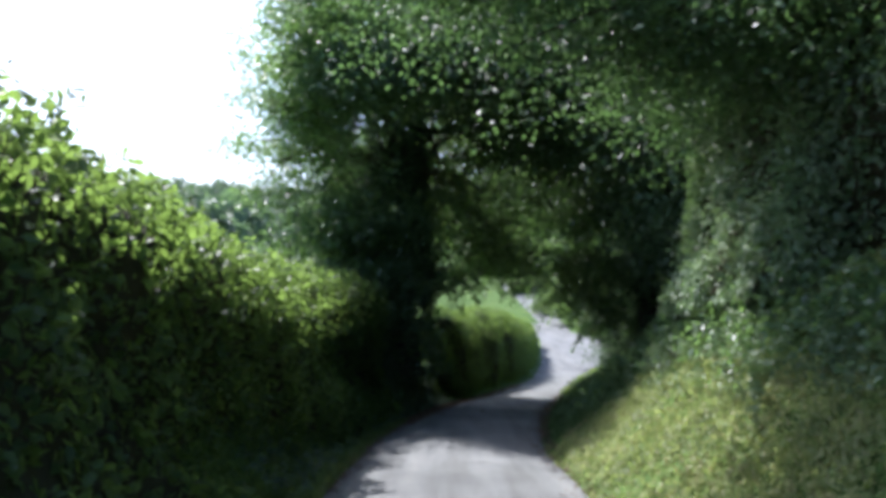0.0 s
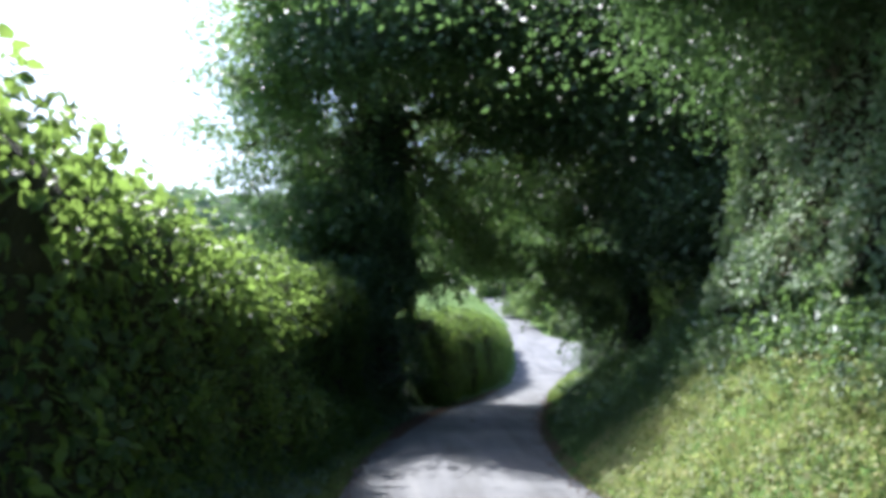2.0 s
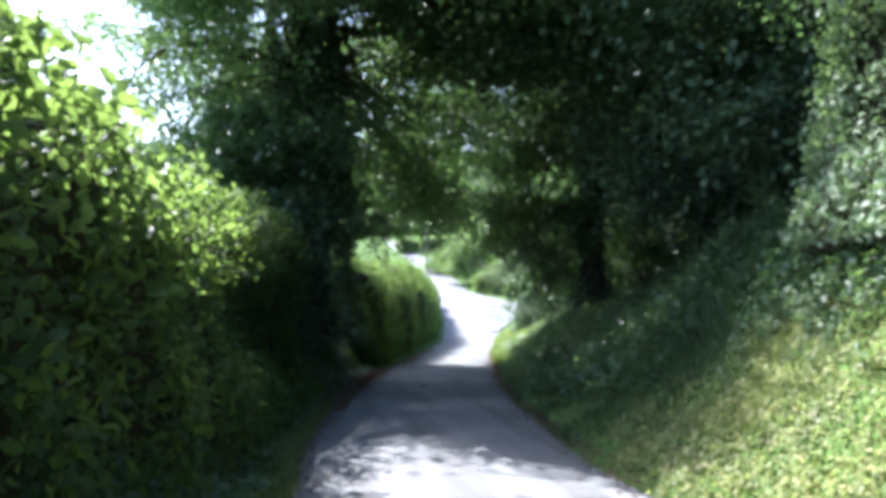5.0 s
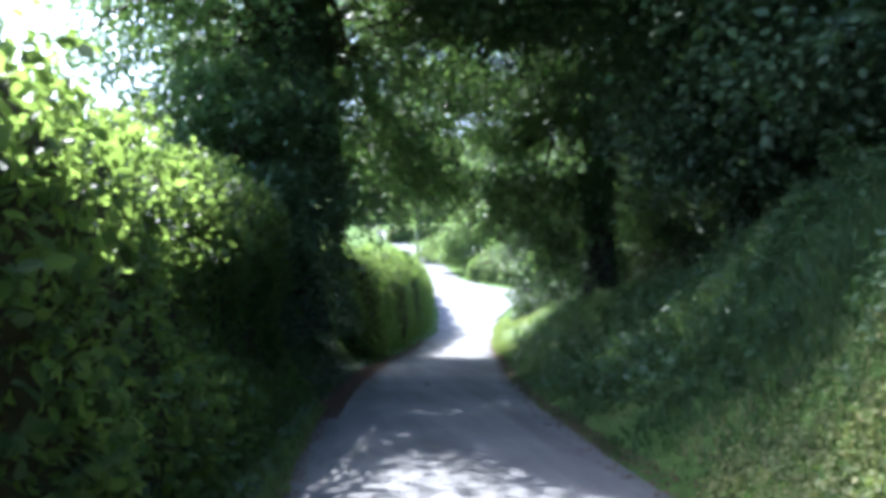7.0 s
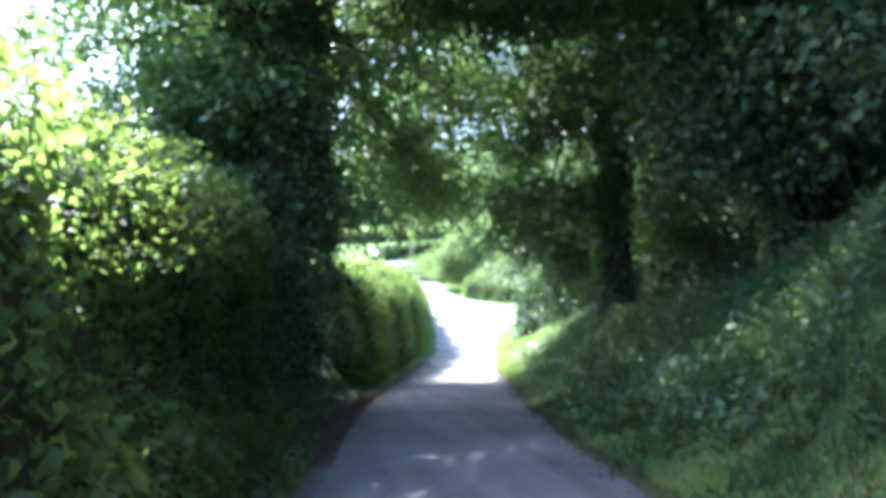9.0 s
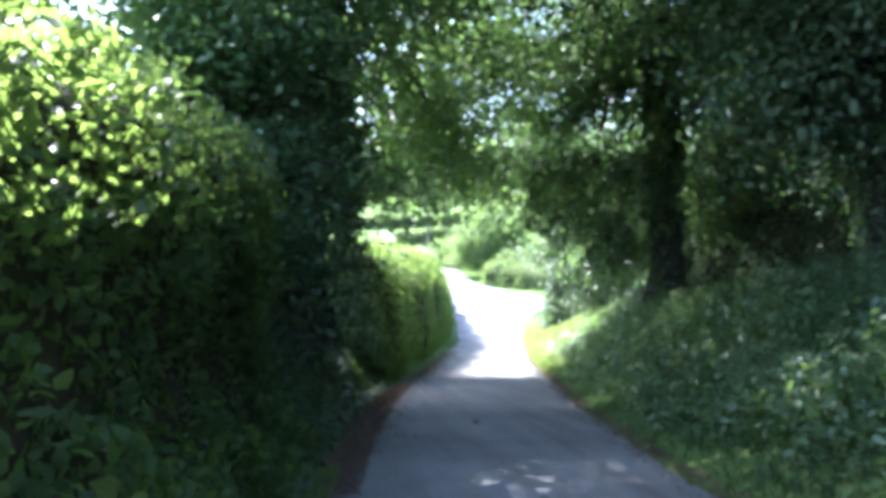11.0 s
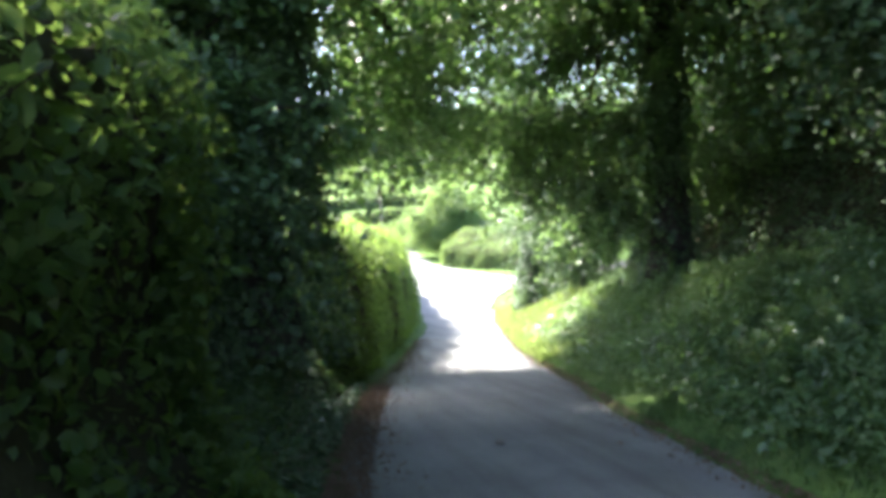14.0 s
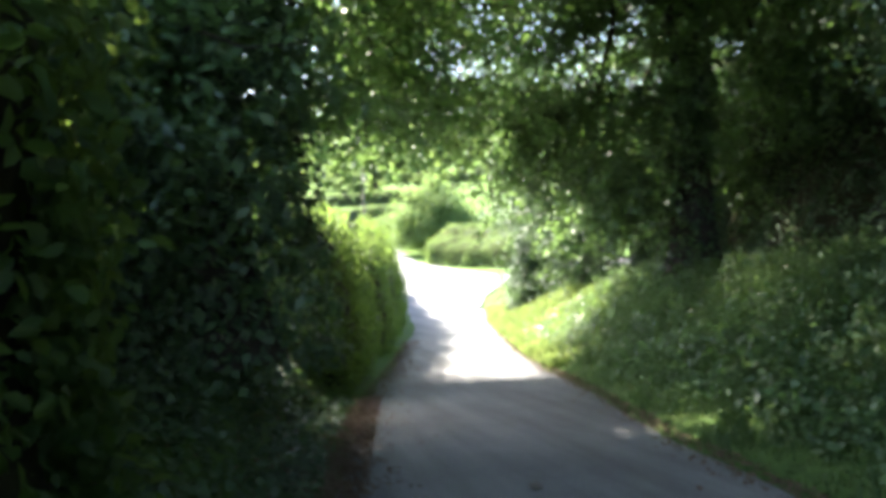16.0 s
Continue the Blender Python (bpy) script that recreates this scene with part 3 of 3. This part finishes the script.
# the two blobs below x 0.5 stay out of view, added to shade the bank
tree("overhanging_tree", "leafy green tree leaning over the lane from the bank", (6.0, 8.6), (5.2, 9.0, 8.5), 0.26,
     [(4.8, 9.0, 5.2, 1.9, 1.8, 1.4, 2), (2.9, 9.6, 5.0, 1.4, 1.3, 0.9, 1.2), (1.4, 9.0, 5.6, 1.2, 1.1, 0.7, 0.7), (0.4, 8.5, 5.4, 0.8, 0.7, 0.4, 0.7), (0.1, 7.5, 5.4, 0.7, 0.6, 0.4, 0.5), (7.0, 9, 4.4, 2.0, 2.6, 2.2, 1.6), (4.8, 6.8, 5.2, 2.2, 1.6, 1.4, 1.4), (4.5, 9.0, 7.4, 3, 2.2, 1.5, 1.6),
      (4.6, 11.2, 4.6, 1.0, 0.9, 0.8, 0.7)],
     135000, OVERHANG, leaf=0.085, seed=36, tight=0.3)
# added to close the wood's dark depth, its shade put into the leaf colour
hedge("shrubbery", "dense dark shrubs and saplings added to fill the wood's shade", straight((12.0, 37.5), (9.8, 12.4)),
      [(1.3, 0.0), (1.2, 0.8), (0.8, 1.8), (0.4, 2.6), (-0.3, 3.0), (-1.2, 2.4), (-1.5, 0.5)],
      0.13, 240, IVY_AND_SHADE, shoots=6, category="shrubs", seed=26, tall=lambda s: np.interp(s, [0, 0.2, 0.45, 1], [0.9, 1.2, 1.4, 1.4]))
hedge("ivy_stump", "old tree stump thickly covered with ivy in a pale sunlit tone", straight((4.2, 11.6), (4.2, 8.4)),
      [(0.85, -0.25), (0.7, 0.3), (0.6, 0.9), (0.5, 1.6), (0.4, 2.4), (-0.1, 2.9), (-0.7, 2.7), (-1.1, 1.5), (-1.3, 0)],
      0.08, 900, SUNLIT_PALE, shoots=8, category="ivy", seed=23, lumpy=1.5)
# shaded stretch beside the stump, its shade put into darker leaves
hedge("bramble_thicket", "dark bramble and ivy thicket on top of the bank", straight((4.5, 8.8), (4.3, 1.5)),
      [(0.5, 0.0), (0.6, 0.8), (0.55, 1.6), (0.5, 2.6), (-0.1, 3.2), (-0.9, 3.0), (-1.3, 1.5), (-1.5, 0)],
      0.10, 420, IVY_AND_SHADE, shoots=14, category="thicket", seed=28, lumpy=1.8)

# ---------------------------------------------------------------- beyond the bend
hedge("clipped_hedge", "broad neatly clipped green hedge with a sunlit top", straight((13.4, 71.6), (17.9, 66.4)),
      [(1.8, 0.0), (1.8, 1.2), (1.6, 1.45), (0.0, 2.2), (-1.5, 2.9), (-1.8, 2.6), (-1.8, 0.0)], 0.1, 330, FAR, depth=0.12, seed=24)
for i, (a, b, h) in enumerate((((-30, 112), (26, 128), 1.8), ((9, 104), (17, 107), 1.9), ((17, 88), (45, 84), 1.8), ((-60, 175), (70, 190), 2.5))):
    hedge("field_hedge", "dark green hedgerow crossing a bright field", straight(a, b),
          [(0.8, 0.0), (0.8, h * .7), (0.3, h), (-0.3, h), (-0.8, h * .7), (-0.8, 0)], 0.25, 45, FAR, seed=40 + i)
tree("round_bush", "large rounded green bush beside the road", (14.6, 77.5), (14.6, 77.5, 1.5), 0.2,
     [(14.6, 77.5, 0.7, 2.6, 2.2, 2.9, 2), (13.0, 77, -0.6, 1.5, 1.4, 1.6, 1), (16.0, 77.6, -0.4, 1.5, 1.4, 1.8, 1)], 30000, FAR, leaf=0.2, seed=51)
tree("small_bush", "small rounded dark green bush at the verge", (12.9, 86), (12.9, 86, 0.2), 0.12,
     [(12.9, 86, -0.9, 1.9, 1.5, 1.1, 1)], 10000, FAR, leaf=0.2, seed=52)
tree("round_bush", "pale distant tree rising above the field hedges", (22, 150), (22, 150, 12), 0.4,
     [(22, 150, 11, 6, 5, 6, 2), (14, 156, 9, 5, 4, 4, 1)], 9000, FAR, leaf=0.5, seed=53)


def telegraph_pole(x, y, h):
    base = np.array([x, y, float(land(x, y)) - 0.1])
    thing = new("telegraph_pole")
    thing.location = base
    inv = Matrix.Translation(-Vector(base))
    me = tubes_mesh("pole", [tube(np.linspace(base, base + [0, 0, h], 6), np.linspace(0.15, 0.11, 6), 10)])
    me.transform(inv)
    link("pole", me, POLE, thing)
    return tagged(thing, "slim weathered wooden telegraph pole at the verge", "pole")


telegraph_pole(10.3, 88, 7.5)


# far woods on the hill
def far_woods(label, n, xr, yr, hmin, hmax, seed, mat):
    global rng
    rng = np.random.default_rng(seed)
    x, y = rng.uniform(*xr, n), rng.uniform(*yr, n)
    h = rng.uniform(hmin, hmax, n)
    m = 70
    own = np.repeat(np.arange(n), m)
    d = unit(rng.normal(size=(len(own), 3)))
    r = np.stack([h * 0.42, h * 0.42, h * 0.5], axis=1)[own]
    c = np.stack([x, y, land(x, y) + h * 0.5], axis=1)[own]
    me = leaf_mesh("far_woods", c + d * r * rng.uniform(0.75, 1.05, (len(own), 1)), d + np.array([0, 0, 0.4]), 2.6, width=0.9, wild=0.4)
    return tagged(link("far_woods", me, mat), label, "woods", kind="stuff")


far_woods("distant wooded hillside above the valley", 500, (-420, 120), (330, 480), 10, 16, 61, HAZY_WOOD)
far_woods("wooded slope beyond the hedge", 420, (-190, -8), (105, 330), 8, 13, 63, HAZY_WOOD)
far_woods("belt of green trees along the top of the field", 75, (-20, 130), (205, 235), 15, 23, 62, FAR)


# ---------------------------------------------------------------- grass and weeds
def blades(name, label, x, y, length, mat, width=0.011, lean=0.5, category="grass"):
    n = len(x)
    z = land(x, y) - 0.02
    base = np.stack([x, y, z], axis=1)
    a = rng.uniform(0, 2 * np.pi, n)
    side = np.stack([np.cos(a), np.sin(a), 0 * a], axis=1)
    tip = unit(np.stack([lean * rng.normal(size=n) - 0.15, lean * rng.normal(size=n), np.ones(n)], axis=1))
    mid = base + unit(tip + np.array([0, 0, 0.8])) * (length * 0.55)[:, None]
    end = mid + unit(tip + np.stack([0.6 * np.cos(a + 1.5), 0.6 * np.sin(a + 1.5), -0.35 + 0 * a], axis=1)) * (length * 0.5)[:, None]
    w = (width * rng.uniform(0.6, 1.4, n))[:, None]
    p = np.stack([base - side * w, base + side * w, mid + side * w * 0.8, mid - side * w * 0.8, end], axis=1).reshape(-1, 3)
    k = np.arange(n)[:, None, None] * 5
    f = (k + np.array([[0, 1, 2], [0, 2, 3], [3, 2, 4]])[None]).reshape(-1, 3)
    return tagged(link(name, raw_mesh(name, p, f), mat), label, category, kind="stuff")


rng = np.random.default_rng(71)
# lit and shaded colours of one bank, changing at about y 12
for name, label, n, y0, y1, mat in (("bank_grass", "long uncut grass covering the sunny bank", 70000, 3, 12.2, SUNLIT_TONE),
                                    ("shaded_grass", "tall rank grass on the shaded bank under the trees", 76000, 11.8, 33, SHADED_TONE)):
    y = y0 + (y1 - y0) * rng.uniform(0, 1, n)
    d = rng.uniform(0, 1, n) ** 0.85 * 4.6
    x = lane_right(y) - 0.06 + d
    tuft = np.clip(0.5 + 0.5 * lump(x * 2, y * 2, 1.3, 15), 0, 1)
    long, thick = (0.09, 0.007) if mat is SUNLIT_TONE else (0.34, 0.009)
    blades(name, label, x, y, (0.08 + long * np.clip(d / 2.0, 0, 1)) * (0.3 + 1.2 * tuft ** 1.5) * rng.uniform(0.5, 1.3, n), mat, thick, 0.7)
n = 9000
y = 3.5 + 9.5 * rng.uniform(0, 1, n)
d = 0.25 + 2.2 * rng.uniform(0, 1, n)
x = lane_right(y) + d
keep = lump(x * 1.5, y * 1.5, 1.2, 19) + 0.5 * rng.normal(size=n) > -0.1
x, y = x[keep], y[keep]
blades("dry_grass", "straw-coloured dry grass on the sunny bank", x, y, 0.13 * rng.uniform(0.4, 1.3, len(x)), STRAW, 0.008, 1.0)
n = 36000
y = 28 + 18 * rng.uniform(0, 1, n)
x = lane_right(y) + 0.02 + rng.uniform(0, 1, n) * 3.2
blades("verge_grass", "bright sunlit grass on the verge at the bend", x, y, 0.25 * rng.uniform(0.5, 1.4, n), GRASS, 0.016)
n = 16000
y = -2 + 20 * rng.uniform(0, 1, n)
x = lane_left(y) - rng.uniform(-0.02, 0.7, n)
blades("edge_grass", "shaded grass at the foot of the hedge", x, y, 0.14 * rng.uniform(0.4, 1.4, n), GRASS)

n = 1500
cy = 14.5 + 19 * rng.uniform(0, 1, n)
cx = lane_right(cy) + 0.5 + 3.6 * rng.uniform(0, 1, n)
ch = rng.uniform(0.1, 0.4, n) + 0.4 * np.clip(lump(cx, cy, 1.1, 27), 0, 1)
foot_y = rng.uniform(1.5, 12.2, 420)
cx, cy = np.concatenate([cx, 3.5 + 0.16 * rng.normal(size=420)]), np.concatenate([cy, foot_y])
ch, n = np.concatenate([ch, rng.uniform(0.15, 0.55, 420)]), n + 420
own = np.repeat(np.arange(n), 14)
h = ch[own] * rng.uniform(0.3, 1.1, len(own))
px, py = cx[own] + 0.13 * rng.normal(size=len(own)), cy[own] + 0.13 * rng.normal(size=len(own))
pos = np.stack([px, py, land(px, py) + h], axis=1)
weeds = link("bank_weeds", leaf_mesh("bank_weeds", pos, np.tile([-0.3, 0, 1.0], (len(pos), 1)), 0.09, wild=0.6, full=True), TREE)
tagged(weeds, "nettles and broad-leaved weeds among the bank grass", "weeds", kind="stuff")

# low creeping weeds and moss tufts on the sunny bank
n = 2600
cy = 2.5 + 9.5 * rng.uniform(0, 1, n)
cx = lane_right(cy) + 0.05 + 2.6 * rng.uniform(0, 1, n)
keep = lump(cx * 1.4, cy * 1.4, 1.5, 33) + 0.5 * rng.normal(size=n) > -0.35
cx, cy = cx[keep], cy[keep]
own = np.repeat(np.arange(len(cx)), 16)
px, py = cx[own] + 0.075 * rng.normal(size=len(own)), cy[own] + 0.075 * rng.normal(size=len(own))
pos = np.stack([px, py, land(px, py) + 0.02 + 0.07 * rng.uniform(0, 1, len(own))], axis=1)
low = link("creeping_weeds", leaf_mesh("creeping_weeds", pos, np.tile([-0.4, 0, 1.0], (len(pos), 1)), 0.045, width=0.8, wild=0.6), SUNLIT_TONE)
tagged(low, "low creeping weeds and moss tufts on the sunny bank", "weeds", kind="stuff")

# pale herbs along the top of the sunny bank
n = 330
o_y = rng.uniform(2.5, 12.0, n)
o_x = 3.35 + 0.28 * rng.normal(size=n)
way = np.stack([0.35 * rng.normal(size=n) - 0.3, 0.35 * rng.normal(size=n), np.ones(n)], axis=1)
pos, face, stems = leafy_strings(np.stack([o_x, o_y, land(o_x, o_y)], axis=1), way, rng.uniform(0.2, 0.5, n), 0.15, 0.014)
herbs = link("pale_herbs", leaf_mesh("pale_herbs", pos, face, 0.06, wild=0.6), SUNLIT_PALE)
tagged(herbs, "pale leafy herbs fringing the top of the bank", "weeds", kind="stuff")
herb_stems = link("herb_stems", tubes_mesh("herb_stems", stems), SUNLIT_PALE)
tagged(herb_stems, "thin pale green stems of herbs on the bank", "weeds", kind="stuff")

# nettles standing on the shaded bank
n = 900
o_y = 12.0 + 20 * rng.uniform(0, 1, n)
o_d = 0.55 + 4.0 * rng.uniform(0, 1, n)
o_x = lane_right(o_y) + o_d
keep = lump(o_x, o_y, 1.2, 41) + 0.4 * rng.normal(size=n) > -0.2
o_x, o_y, o_d = o_x[keep], o_y[keep], o_d[keep]
n = len(o_x)
way = np.stack([0.3 * rng.normal(size=n) - 0.2, 0.3 * rng.normal(size=n), np.ones(n)], axis=1)
pos, face, stems = leafy_strings(np.stack([o_x, o_y, land(o_x, o_y)], axis=1), way, (0.18 + 0.4 * np.clip(o_d / 2.5, 0, 1)) * rng.uniform(0.6, 1.4, n), 0.12, 0.016, 0.045)
nettles = link("nettle_growth", leaf_mesh("nettle_growth", pos, face, 0.085, wild=0.5, full=True), SHADED_TONE)
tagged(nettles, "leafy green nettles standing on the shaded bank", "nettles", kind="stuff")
nettle_stems = link("nettle_stems", tubes_mesh("nettle_stems", stems), SHADED_TONE)
tagged(nettle_stems, "thin green nettle stems on the bank", "nettles", kind="stuff")

# dead leaves and grit along both edges of the lane
n = 10000
y = 2 + 34 * rng.uniform(0, 1, n) ** 0.7
left = rng.uniform(0, 1, n) < 0.5
off = np.abs(rng.normal(size=n)) * np.where(left & (y > 19), 0.34, 0.15) * (0.5 + rng.uniform(0, 1, n))
x = np.where(left, lane_left(y) - 0.1 + off, lane_right(y) + 0.12 - off)
m = 7000
y2 = 17 + 9.5 * rng.uniform(0, 1, m)
x2 = lane_left(y2) + 0.25 - np.abs(rng.normal(size=m)) * 0.5
x, y, n = np.concatenate([x, x2]), np.concatenate([y, y2]), n + m
pos = np.stack([x, y, np.maximum(land(x, y), lane_z(y)) + 0.018], axis=1)
litter = link("leaf_litter", leaf_mesh("leaf_litter", pos, np.tile([0, 0, 1.0], (n, 1)), 0.05, wild=0.35, droop=0), LITTER)
tagged(litter, "brown dead leaves lying along the lane's edges", "leaf litter", kind="stuff")

# added ivy, its dark leaves standing in for shade along the hedge foot
n = 9000
y = 8 + 18 * rng.uniform(0, 1, n)
x = lane_left(y) - 0.15 - 1.3 * rng.uniform(0, 1, n)
pos = np.stack([x, y, land(x, y) + 0.02 + 0.08 * rng.uniform(0, 1, n)], axis=1)
creeper = link("shade_ivy", leaf_mesh("shade_ivy", pos, np.tile([0.3, 0, 1.0], (n, 1)), 0.08, width=0.9, wild=0.4), IVY_AND_SHADE)
tagged(creeper, "dark ivy added to darken the shaded hedge foot", "ivy", kind="stuff")

n = 14000
y = 12.5 + 22 * rng.uniform(0, 1, n)
x = lane_right(y) + 3.0 + 5.5 * rng.uniform(0, 1, n)
pos = np.stack([x, y, land(x, y) + 0.03], axis=1)
floor_litter = link("woodland_litter", leaf_mesh("woodland_litter", pos, np.tile([0, 0, 1.0], (n, 1)), 0.11, wild=0.4, droop=0), LITTER)
tagged(floor_litter, "brown fallen leaves covering the woodland floor", "leaf litter", kind="stuff")


# a lump of stone on the lane
def small_stone(x, y, r):
    bm = bmesh.new()
    bmesh.ops.create_icosphere(bm, subdivisions=2, radius=r)
    for v in bm.verts:
        v.co += v.normal * r * 0.25 * noise.noise(v.co * 18)
        v.co.z *= 0.55
    me = bpy.data.meshes.new("small_stone")
    bm.to_mesh(me)
    bm.free()
    ob = link("small_stone", me, POLE)
    ob.location = (x, y, float(lane_z(y)) + 0.03 + r * 0.4)
    return tagged(ob, "small dark stone lying on the asphalt", "stone")


small_stone(1.04, 20.5, 0.05)
